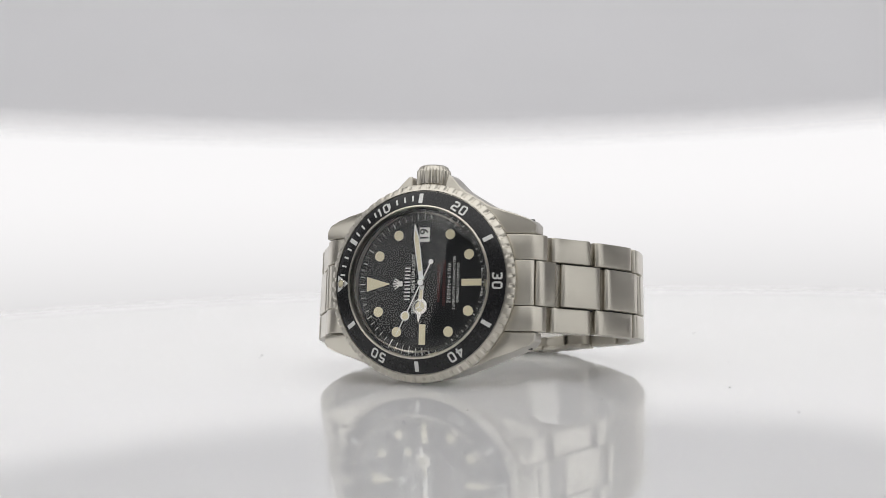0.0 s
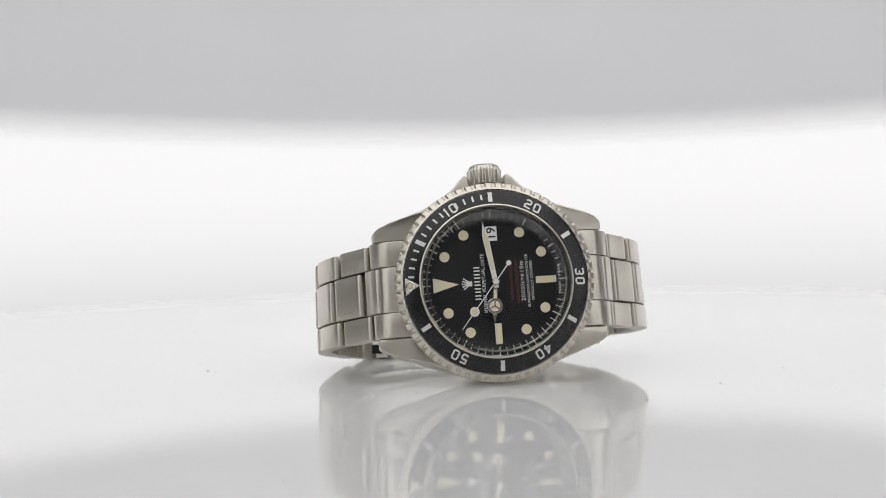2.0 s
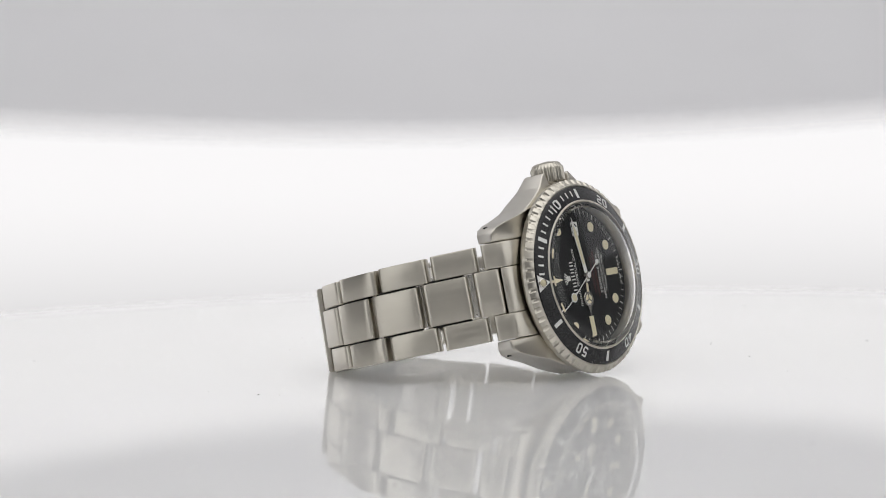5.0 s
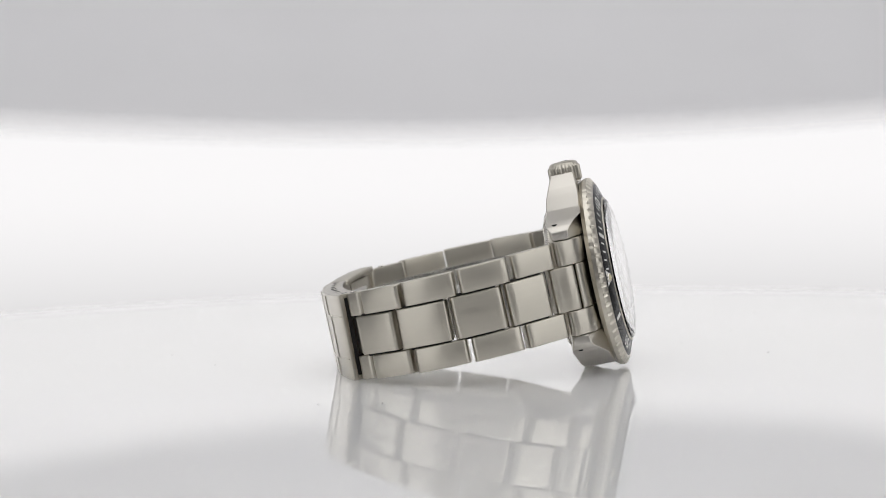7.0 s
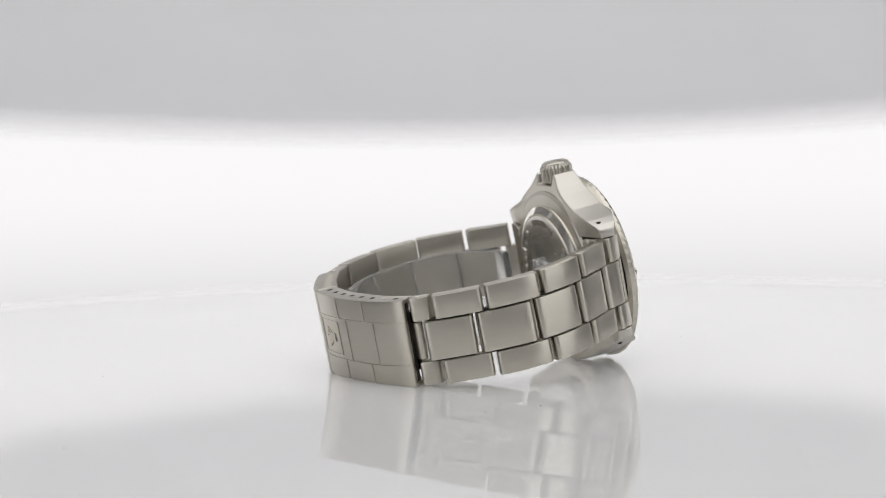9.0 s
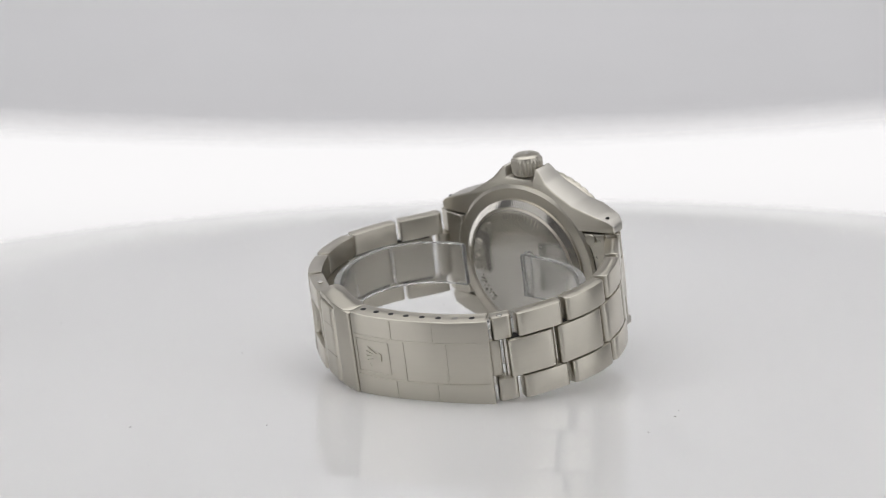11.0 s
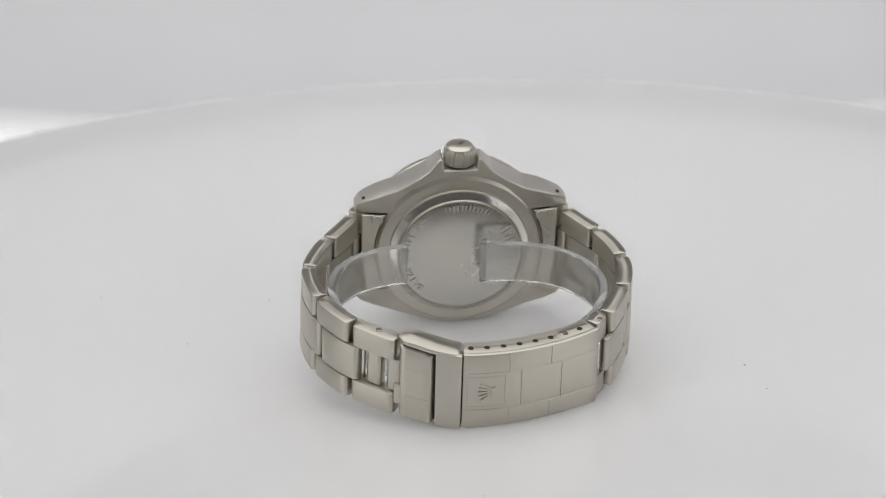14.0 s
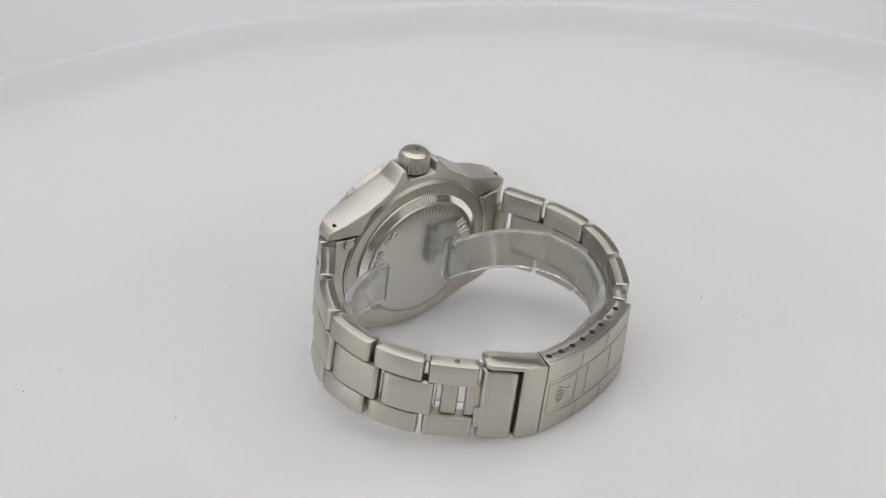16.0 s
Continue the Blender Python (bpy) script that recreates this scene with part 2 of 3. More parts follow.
# ---- the backdrop on the camera's arm ----


def build_backdrop():
    base = tagged(new("backdrop"), "white lit backdrop panel under a curved pale cloth hood", "backdrop", kind="structure")
    bm = bmesh.new()
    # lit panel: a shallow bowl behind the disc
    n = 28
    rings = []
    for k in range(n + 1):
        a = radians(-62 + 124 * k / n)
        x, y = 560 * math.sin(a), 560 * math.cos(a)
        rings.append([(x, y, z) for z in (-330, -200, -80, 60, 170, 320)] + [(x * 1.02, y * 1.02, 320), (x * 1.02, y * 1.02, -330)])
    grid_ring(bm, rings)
    part("lit_panel", bm, GLOW, base, "white lit panel, its glow painted dimmer towards the bottom")
    for name, section, mat, label in [("hood", HOOD, HOOD_CLOTH, "thin pale cloth hood")] + [("edge_strip", sec, mat, "sheer strip added to imitate the hood's out-of-focus edge") for sec, mat in zip(EDGE_STRIPS, SHEER)]:
        bm = bmesh.new()
        rings = []
        for k in range(2 * n + 1):
            a = radians(-80 + 160 * k / (2 * n))
            lift = HOOD_LIFT * (math.sin(a) ** 2) + HOOD_TILT * math.sin(a)
            rings.append([((HOOD_R + d) * math.sin(a), (HOOD_R + d) * math.cos(a), z + lift) for d, z in section])
        grid_ring(bm, rings, closed_ring=False, caps=False)
        part(name, bm, mat, base, label, 60)
    return base


HOOD_R, HOOD_LIFT, HOOD_TILT = 272.0, 19.0, -2.0
# sections of the hood and of the strips added to imitate its blurred edge: distance from the mean radius, and height
HOOD = [(0, 53.4), (0, 60), (1, 76), (2, 100), (2, 150), (-2, 200), (-10, 250)]
EDGE_STRIPS = [[(0, 53.4 - 1.9 * k), (0, 51.5 - 1.9 * k)] for k in range(5)]

# ---- the watch: x to three o'clock, y to twelve, z out of the dial, in millimetres ----
PATH = [(14, -0.9), (18, -1.1), (21.4, -2.0), (23.6, -4.3), (24.9, -7.0), (27.2, -10.6), (30.2, -15.0), (32.6, -20), (33.8, -25.5), (34.0, -31), (32.2, -37), (29.7, -42.4),
        (26.4, -47.7), (22.9, -51.6), (15, -55.5), (6.9, -58.2), (0, -59.5), (-5.2, -59.6), (-10.5, -58.4), (-15, -56.3), (-19.3, -54.2),
        (-24, -50.6), (-29.2, -45.8), (-33.3, -38.5), (-35.2, -32), (-35.3, -26.3), (-33.3, -20), (-30.4, -15), (-27.1, -10.6), (-24.9, -7.0), (-23.6, -4.3),
        (-21.4, -2.0), (-18, -1.1), (-14, -0.9)]


def spline(points, per=24):
    pts = [Vector(p) for p in points]
    pts = [2 * pts[0] - pts[1]] + pts + [2 * pts[-1] - pts[-2]]
    out = []
    for i in range(1, len(pts) - 2):
        p0, p1, p2, p3 = pts[i - 1:i + 3]
        for k in range(per):
            t = k / per
            out.append(0.5 * ((2 * p1) + (p2 - p0) * t + (2 * p0 - 5 * p1 + 4 * p2 - p3) * t * t + (3 * p1 - p0 - 3 * p2 + p3) * t ** 3))
    return out + [pts[-2]]


class Band:
    """A curve in the y-z plane, by its length."""

    def __init__(self, points, sag=True):
        self.p = spline(points)
        self.s = [0.0]
        for a, b in zip(self.p, self.p[1:]):
            self.s.append(self.s[-1] + (b - a).length)
        self.sag = sag

    def near(self, y, z):
        q = Vector((y, z))
        i = min(range(len(self.p)), key=lambda k: (self.p[k] - q).length)
        return self.s[i]

    def point(self, s):
        """Place and outward normal."""
        i = max(0, min(len(self.s) - 2, int(np.searchsorted(self.s, s)) - 1))
        f = (s - self.s[i]) / (self.s[i + 1] - self.s[i])
        a, b = self.p[max(i - 1, 0)], self.p[min(i + 2, len(self.p) - 1)]
        t = (b - a).normalized()
        return self.p[i].lerp(self.p[i + 1], f), Vector((-t.y, t.x))

    def middle(self, y, z):
        """How far the band's middle line hangs towards nine o'clock."""
        if not self.sag:
            return 0.0
        low = min(1.0, max(0.0, (-z - 6) / 46))
        return (-1.0 * low if y > 0 else 0.25 * low) if abs(y) > 15 else low * (-0.35 + 0.04 * -y)

    def flare(self, y, z):
        """The nine o'clock edge stands out a little more than the other."""
        return 0.03 * min(1.0, max(0.0, (-z - 6) / 16)) * min(1.0, max(0.0, (abs(y) - 8) / 14)) if self.sag else 0.0


BAND = Band(PATH)


def swept(band, s0, s1, xa, xb, thick, off=0.0, r_end=0.9, r_side=0.5, steps=8, flat=0.0, tilt=0.0):
    """A bar along the band from s0 to s1, between xa and xb across it, with rounded ends and edges. flat: 1 gives a straight bar."""
    bm = bmesh.new()
    length = s1 - s0
    r_end = min(r_end, length * 0.45)
    stations = [(r_end * (1 - math.cos(a)), r_end * (1 - math.sin(a))) for a in [radians(x) for x in (0, 30, 60, 90)]]
    us = [(s0 + u, d) for u, d in stations]
    us += [(s0 + r_end + (length - 2 * r_end) * k / steps, 0.0) for k in range(1, steps)]
    us += [(s1 - u, d) for u, d in reversed(stations)]
    pa, na = band.point(s0)
    pb, nb = band.point(s1)
    nm = (na + nb).normalized()
    rings = []
    for s, d in us:
        p, n = band.point(s)
        if flat:
            f = (s - s0) / length
            bulge = max((band.point(s0 + length * g)[0] - pa.lerp(pb, g)).dot(nm) for g in (0.3, 0.5, 0.7))
            q = pa.lerp(pb, f) + nm * bulge * (0.35 + 0.65 * 4 * f * (1 - f))
            p = p.lerp(q, flat)
            n = n.lerp(nm, flat).normalized()
        c = band.middle(p.x, p.y) + tilt * (s - (s0 + s1) / 2)
        t = thick - d * 0.45
        h0, h1 = off - d, off - t
        rs = min(r_side, (xb - xa) * 0.4, (h0 - h1) * 0.45)
        sec = []
        for cx, ch, a0 in ((xb - rs, h0 - rs, 0), (xa + rs, h0 - rs, 90), (xa + rs * 0.6, h1 + rs * 0.6, 180), (xb - rs * 0.6, h1 + rs * 0.6, 270)):
            rr = rs if a0 < 180 else rs * 0.6
            for da in (0, 45, 90):
                a = radians(a0 + da)
                sec.append((cx + rr * math.cos(a), ch + rr * math.sin(a)))
        k = band.flare(p.x, p.y)
        rings.append([(c + x, p.x + n.x * (h - k * x), p.y + n.y * (h - k * x)) for x, h in sec])
    grid_ring(bm, rings)
    return bm


def half_width(s):
    total = BAND.s[-1]
    f = min(s, total - s) / (total * 0.40)
    return 9.65 - 0.95 * min(1, f), 4.45 - 0.75 * min(1, f)


def crown_shape(size, depth):
    """A plain fan of five bars over a base."""
    bits = []
    for k in range(5):
        a = radians(-36 + 18 * k)
        b = prism([(-0.055, 0.16), (0.055, 0.16), (0.035, 0.62), (-0.035, 0.62)], 0, depth / size)
        b.transform(Matrix.Rotation(-a, 4, "Z"))
        c = prism(circle(0.062, 10, 0.66 * math.sin(a), 0.66 * math.cos(a)), 0, depth / size)
        bits += [b, c]
    bits.append(prism([(-0.22, 0.02), (-0.15, -0.08), (0.15, -0.08), (0.22, 0.02), (0.14, 0.17), (-0.14, 0.17)], 0, depth / size))
    return at(join(bits), Matrix.Diagonal((size, size, size, 1)))


def build_case(watch):
    half = [(19.6, 0), (19.6, 3.5), (21.7, 3.75), (22.1, 4.3), (21.4, 5.1), (19.3, 7.0), (18.0, 8.9), (16.8, 11.0), (15.3, 13.6), (14.2, 17.0), (13.4, 20.0),
            (12.5, 22.2), (11.5, 23.4), (9.75, 23.4), (9.75, 15.5), (-9.75, 15.5), (-9.75, 23.4), (-11.5, 23.4), (-12.5, 22.2), (-13.6, 19.5), (-15.0, 15.0),
            (-16.6, 11.0), (-17.9, 7.0), (-18.75, 3.5), (-18.95, 0)]
    outline = half[:-1] + [(x, -y * (0.972 if y > 18 else 1)) for x, y in reversed(half[1:])]
    bm = prism(outline, -7.7, -0.75)
    for v in bm.verts:
        y, x = abs(v.co.y), v.co.x
        tip = max(0.0, (y - 13) / 10.4)
        fall = max(0.0, (y - 16.5) / 6.9)
        guard = max(0.0, (x - 17.5) / 4.5)
        if v.co.z > -2:
            v.co.z += -1.5 * fall ** 1.3 - 0.7 * guard - (1.0 if y > 22.5 else 0.2 if y > 21.4 else 0)
        else:
            v.co.z += 0.1 * tip + 1.4 * guard + (1.0 if y > 22.5 else 0.2 if y > 21.4 else 0)
    bmesh.ops.bevel(bm, geom=list(bm.edges), offset=0.38, segments=3, affect="EDGES", profile=0.55)
    case = part("case", bm, BRUSHED_CASE, watch, "steel case with polished flanks, lugs and crown guards", 30)
    case.data.materials.append(FLANK)
    for p in case.data.polygons:
        p.material_index = 1 if abs(p.normal.z) < 0.55 else 0
    # no hole is cut: a dark plug carries each lug hole's shade
    for y in (21.3, -20.7):
        for x, d in ((12.87, 1), (-12.87, -1)):
            part("lug_hole_plug", cylinder(0.5, (x - 0.8 * d, y, -5.7), (x + 0.1 * d, y, -5.7), 16), DARK, case, "small dark plug painted as the shade of a lug hole")
    for d in (1, -1):
        arc = [(18.55 * math.sin(radians(a)), 18.55 * math.cos(radians(a))) for a in range(-30, 31, 6)]
        outline = [(x, y * d) for x, y in [(-9.6, 21.3)] + arc + [(9.6, 21.3)]]
        part("end_link_plate", prism(outline, -7.5, -5.0, 0.15, 1), BRUSHED_RING, case, "satin plate between the lugs")
        for x in (8.2, -8.2):
            part("plate_lobe", prism(circle(1.35, 24, x, 17.9 * d), -7.9, -6.0, 0.2, 1), BRUSHED_RING, case)
    # crown between its guards
    bm = bmesh.new()
    n = 26 * 6
    rings = []
    for x, r, tooth in ((18.6, 2.2, 0), (19.9, 2.2, 0), (19.95, 3.05, 0), (20.3, 3.45, 1), (23.0, 3.45, 1), (23.45, 3.1, 0.2), (23.9, 2.9, 0), (24.2, 2.4, 0), (24.34, 1.5, 0), (24.4, 0.4, 0)):
        ring = []
        for k in range(n):
            a = 2 * math.pi * k / n
            rr = r - (0.26 * tooth if k % 6 in (0, 5) else (0.10 * tooth if k % 6 in (1, 4) else 0))
            ring.append((x, rr * math.cos(a), -3.6 + rr * math.sin(a)))
        rings.append(ring)
    grid_ring(bm, rings)
    crown = part("winding_crown", bm, BRUSHED_RING, watch, "fluted steel winding crown", 25)
    part("crown_emblem", at(crown_shape(1.9, 0.08), Matrix.Translation((24.36, 0.3, -3.9)) @ Matrix.Rotation(radians(90), 4, "Y") @ Matrix.Rotation(radians(90), 4, "Z")),
         POLISHED, crown)
    # screw-down back
    profile = [(0, -9.95), (8, -9.9), (12.9, -9.75), (13.5, -9.6), (13.7, -9.3), (14.0, -9.25), (15.3, -8.4), (15.4, -8.05), (17.7, -7.95), (18.4, -7.5), (18.4, -6.5)]
    back = part("case_back", lathe(profile, 160), BRUSHED_RING, watch, "screw-down steel case back with a satin rim", 25)
    ridges = lathe([(13.95, -9.5), (14.6, -9.15), (15.3, -8.7), (15.3, -8.3), (13.9, -8.8)], 190 * 4, True,
                   lambda i, r, z, a: (r - (0.13 if math.sin(a * 190 + 0.4) > 0 else 0), z + (0.1 if math.sin(a * 190 + 0.4) > 0 and i < 3 else 0)))
    part("knurled_ring", ridges, POLISHED, back, "finely knurled steel ring", 20)
    part("back_plate", lathe([(0, -10.0), (8, -9.95), (12.85, -9.8), (13.3, -9.7), (13.3, -9.3)], 128), BACK_STEEL, back, "polished round centre plate, lightly worn")
    flip = Matrix(((0, 1, 0), (1, 0, 0), (0, 0, -1))).to_4x4()

    def on_back(angle, r, inward):
        """Seen from behind: angle from twelve o'clock's side towards three."""
        return Matrix.Translation((0, 0, -9.8)) @ flip @ Matrix.Rotation(radians(angle), 4, "Z") @ Matrix.Translation((r, 0, 0)) @ Matrix.Rotation(radians(90 if inward else -90), 4, "Z")

    bits = []
    for k, ch in enumerate("GAS ESCAPE VALVE"):
        if ch != " ":
            bits.append(at(words(ch, 1.95, 0.28, bold=0.04), on_back(131 + 6.2 * k, 11.9, True)))
    part("embossed_words", join(bits), POLISHED, back, "words embossed in the steel")
    bits = []
    for k in range(6):
        for d in (-2.0, 2.0):
            bits.append(at(prism([(-0.12, -0.62), (0.12, -0.62), (0.12, 0.62), (-0.12, 0.62)], -0.05, 0.22), on_back(104 - 8.4 * k + d, 12.0, False)))
    for k in range(5):
        for d in (-2.6, 2.6):
            bits.append(at(prism([(-0.16, -1.05), (0.16, -1.05), (0.16, 1.05), (-0.16, 1.05)], -0.05, 0.28), on_back(32 - 12 * k + d, 11.6, False)))
    part("embossed_bars", join(bits), POLISHED, back, "embossed bars in the steel")
    return case


DIGITS = {"0": [[(-0.6, -0.75), (-0.6, 0.75), (-0.35, 1), (0.35, 1), (0.6, 0.75), (0.6, -0.75), (0.35, -1), (-0.35, -1), (-0.6, -0.75)]],
          "1": [[(-0.25, 0.62), (0.1, 1), (0.1, -1.15)]],
          "2": [[(-0.6, 0.7), (-0.35, 1), (0.35, 1), (0.6, 0.75), (0.6, 0.25), (0.4, 0), (-0.35, -0.05), (-0.6, -0.35), (-0.6, -1), (0.75, -1)]],
          "3": [[(-0.6, 0.75), (-0.35, 1), (0.35, 1), (0.6, 0.75), (0.6, 0.25), (0.35, 0), (-0.2, 0)], [(0.35, 0), (0.6, -0.25), (0.6, -0.75), (0.35, -1), (-0.35, -1), (-0.6, -0.75)]],
          "4": [[(0.3, -1.15), (0.3, 1), (-0.65, -0.4), (0.8, -0.4)]],
          "5": [[(0.65, 1), (-0.55, 1), (-0.55, 0.1), (0.35, 0.15), (0.6, -0.15), (0.6, -0.75), (0.35, -1), (-0.35, -1), (-0.6, -0.75)]]}


def digit(ch, wide, high, stroke, depth):
    """A square-shouldered numeral drawn in even strokes."""
    bits = []
    for line in DIGITS[ch]:
        pts = [Vector((x * wide / 1.2, y * high / 2)) for x, y in line]
        for a, b in zip(pts, pts[1:]):
            d = (b - a).normalized()
            n = Vector((-d.y, d.x)) * stroke / 2
            bits.append(prism([tuple(q) for q in (a - n, b - n, b + n, a + n)], -depth, depth))
        for q in pts[1:-1]:
            bits.append(prism(circle(stroke / 2, 10, q.x, q.y), -depth, depth * 0.9))
    return join(bits)


def build_bezel(watch):
    teeth = 60
    seg = teeth * 8
    prof = [(15.0, 2.6), (18.35, 1.75), (18.5, 1.95), (18.9, 1.75), (19.7, 1.2), (19.9, 0.85), (19.85, 0.0), (19.3, -0.8), (17.5, -0.85), (15.0, -0.85)]

    def notch(i, r, z, a):
        c = (a * teeth / (2 * math.pi)) % 1.0
        deep = max(0.0, math.cos((c - 0.5) * 2 * math.pi)) ** 0.7 if 3 <= i <= 6 else 0.0
        return (r - deep * (0.06, 0.4, 0.1, 0.0)[i - 3], z - deep * (0.03, 0.32, 0.1, 0.0)[i - 3]) if deep else (r, z)

    bezel = part("bezel", lathe(prof, seg, True, notch), BRUSHED_RING, watch, "steel rotating bezel with a coin-notched edge", 28)
    ins = part("bezel_insert", lathe([(14.95, 2.95), (15.1, 3.12), (18.1, 2.08), (18.3, 1.9), (18.2, 1.7), (15.0, 2.5)], 192, True), INSERT, bezel,
               "glossy black bezel insert with silver minute numerals")
    slope = math.atan2(1.04, 3.0)

    def on_insert(minute, r):
        a = radians(minute * 6)
        z = 3.12 - (r - 15.1) * 1.04 / 3.0 + 0.015
        return Matrix.Rotation(-a, 4, "Z") @ Matrix.Translation((0, r, z)) @ Matrix.Rotation(-slope, 4, "X")

    for m in (10, 20, 30, 40, 50):
        for dx, ch in ((-0.95, str(m)[0]), (0.95, "0")):
            b = digit(ch, 1.08, 1.72, 0.36, 0.02)
            b.transform(Matrix.Translation((dx + (0.25 if ch == "1" else 0), 0.0, 0)))
            part("numeral", at(b, on_insert(m, 16.72)), SILVER, ins)
    for m in (5, 15, 25, 35, 45, 55):
        part("bar_mark", at(prism([(-0.42, -1.05), (0.42, -1.05), (0.42, 1.05), (-0.42, 1.05)], -0.01, 0.02), on_insert(m, 16.78)), SILVER, ins)
    for m in list(range(1, 5)) + list(range(6, 10)) + list(range(11, 15)):
        part("tick_mark", at(prism([(-0.19, -0.62), (0.19, -0.62), (0.19, 0.62), (-0.19, 0.62)], -0.01, 0.02), on_insert(m, 16.9)), SILVER, ins)
    part("zero_triangle", at(prism([(-1.75, 1.35), (1.75, 1.35), (0, -1.55)], -0.01, 0.02), on_insert(0, 16.75)), SILVER, ins)
    part("lume_pearl", at(lathe([(0, 0.5), (0.35, 0.45), (0.62, 0.25), (0.7, 0)], 24), on_insert(0, 17.05)), LUME, ins, "round cream luminous pearl")
    part("pearl_ring", at(lathe([(0.7, 0.3), (0.8, 0.34), (0.95, 0.2), (0.98, 0), (0.7, 0)], 28, True), on_insert(0, 17.05)), POLISHED, ins, "thin steel ring round the pearl")
    return bezel


def hand_outline(kind):
    if kind == "minute":
        return [(-0.42, -1.2), (0.42, -1.2), (0.52, 2.2), (0.62, 9.2), (0, 12.2), (-0.62, 9.2), (-0.52, 2.2)]
    return [(-0.42, -1.2), (0.42, -1.2), (0.5, 3.4), (0.0, 3.6), (-0.5, 3.4)]


def build_dial(watch):
    dial = part("dial", lathe([(0, 0), (14.7, 0), (14.7, -0.3), (0, -0.3)], 128), DIAL, watch, "matt black dial with cream markers and white print")
    part("chapter_ring", lathe([(14.45, 0.0), (14.6, 0.9), (14.9, 2.2), (14.9, 3.2), (15.1, 3.3), (15.35, 3.15), (15.35, 2.6), (15.1, -0.2), (14.6, -0.2)], 160, True), SATIN, dial, "polished steel ring round the dial")

    def on_dial(minute, r, z=0.0):
        return Matrix.Rotation(-radians(minute * 6), 4, "Z") @ Matrix.Translation((0, r, z))

    for h in (1, 2, 4, 5, 7, 8, 10, 11):
        part("dot_marker", at(prism(circle(1.02, 28), 0.0, 0.16, 0.04, 1), on_dial(h * 5, 11.19)), LUME, dial, "round cream hour marker")
    for h in (6, 9):
        part("bar_marker", at(prism([(-0.68, -2.05), (0.68, -2.05), (0.68, 2.05), (-0.68, 2.05)], 0.0, 0.16, 0.04, 1), on_dial(h * 5, 10.25)), LUME, dial, "cream baton hour marker")
    part("triangle_marker", prism([(-1.5, 12.35), (1.5, 12.35), (0, 7.2)], 0.0, 0.16, 0.04, 1), LUME, dial, "cream triangle marker at twelve")
    bits = []
    for m in range(60):
        w, l = (0.11, 0.48) if m % 5 else (0.17, 0.62)
        bits.append(at(prism([(-w / 2, -l), (w / 2, -l), (w / 2, l), (-w / 2, l)], 0.0, 0.03), on_dial(m, 13.45)))
    tagged(part("minute_track", join(bits), WHITE, dial, "fine white minute ticks"), kind="stuff")
    # date window
    date = part("date_window", at(prism([(-1.45, -1.1), (1.45, -1.1), (1.45, 1.1), (-1.45, 1.1)], 0.0, 0.05), Matrix.Translation((9.75, 0, 0))), DATE_WHITE, dial, "white date disc in its window")
    part("date_numeral", at(words("19", 2.55, 0.02, bold=0.04), Matrix.Translation((9.75, 0, 0.07))), DARK, date)
    # print
    part("emblem", at(crown_shape(2.6, 0.03), Matrix.Translation((0, 4.75, 0))), WHITE, dial)
    bits = []
    for k in range(5):
        for x in (-3.15 + 1.4 * k, -2.5 + 1.4 * k):
            bits.append(prism([(x - 0.13, 2.9), (x + 0.13, 2.9), (x + 0.13, 4.1), (x - 0.13, 4.1)], 0.0, 0.03))
    part("name_bars", join(bits), WHITE, dial, "white bars where a name is printed")
    bits = [prism([(x - 0.07, 1.84), (x + 0.07, 1.84), (x + 0.07, 2.5), (x - 0.07, 2.5)], 0.0, 0.03) for x in [-5.8 + 0.36 * k for k in range(10)]]
    bits.append(at(words("PERPETUAL DATE", 0.98, 0.015), Matrix.Translation((2.0, 2.18, 0.015))))
    part("dial_words", join(bits), WHITE, dial)
    for y, n, x0 in ((-3.3, 18, -3.6), (-4.45, 22, -4.4)):
        bits = [prism([(x - 0.1, y - 0.3), (x + 0.1, y - 0.3), (x + 0.1, y + 0.3), (x - 0.1, y + 0.3)], 0.0, 0.03) for x in [x0 + 0.42 * k for k in range(n)]]
        part("red_bars", join(bits), RED, dial, "faded red printed line")
    for text, y, size, gap in (("2000ft=610m", -5.55, 1.16, 1.3), ("SUPERLATIVE CHRONOMETER", -6.6, 0.74, 1.06), ("OFFICIALLY CERTIFIED", -7.45, 0.74, 1.06)):
        part("dial_words", at(words(text, size, 0.015, spacing=gap), Matrix.Translation((0, y, 0.015))), WHITE, dial)
    bits = [prism([(x - 0.06, -13.2), (x + 0.06, -13.2), (x + 0.06, -12.75), (x - 0.06, -12.75)], 0.0, 0.03) for x in [-2.8 + 0.3 * k for k in range(19)] if abs(x) > 0.4]
    part("print_bars", join(bits), WHITE, dial, "tiny white printed line")
    # hands
    turn = lambda deg, z: Matrix.Rotation(-radians(deg), 4, "Z") @ Matrix.Translation((0, 0, z))
    minute = part("minute_hand", at(prism(hand_outline("minute"), 0, 0.12, 0.03, 1), turn(81.5, 0.85)), SILVER, watch, "slim steel minute hand with cream lume")
    part("lume_strip", at(prism([(-0.34, 2.4), (0.34, 2.4), (0.42, 9.0), (0, 10.6), (-0.42, 9.0)], 0.12, 0.17), turn(81.5, 0.85)), LUME, minute)
    ring = lathe([(1.0, 0.12), (1.12, 0.16), (1.5, 0.16), (1.58, 0.1), (1.55, 0), (1.0, 0)], 48, True)
    ring.transform(Matrix.Translation((0, 4.75, 0)))
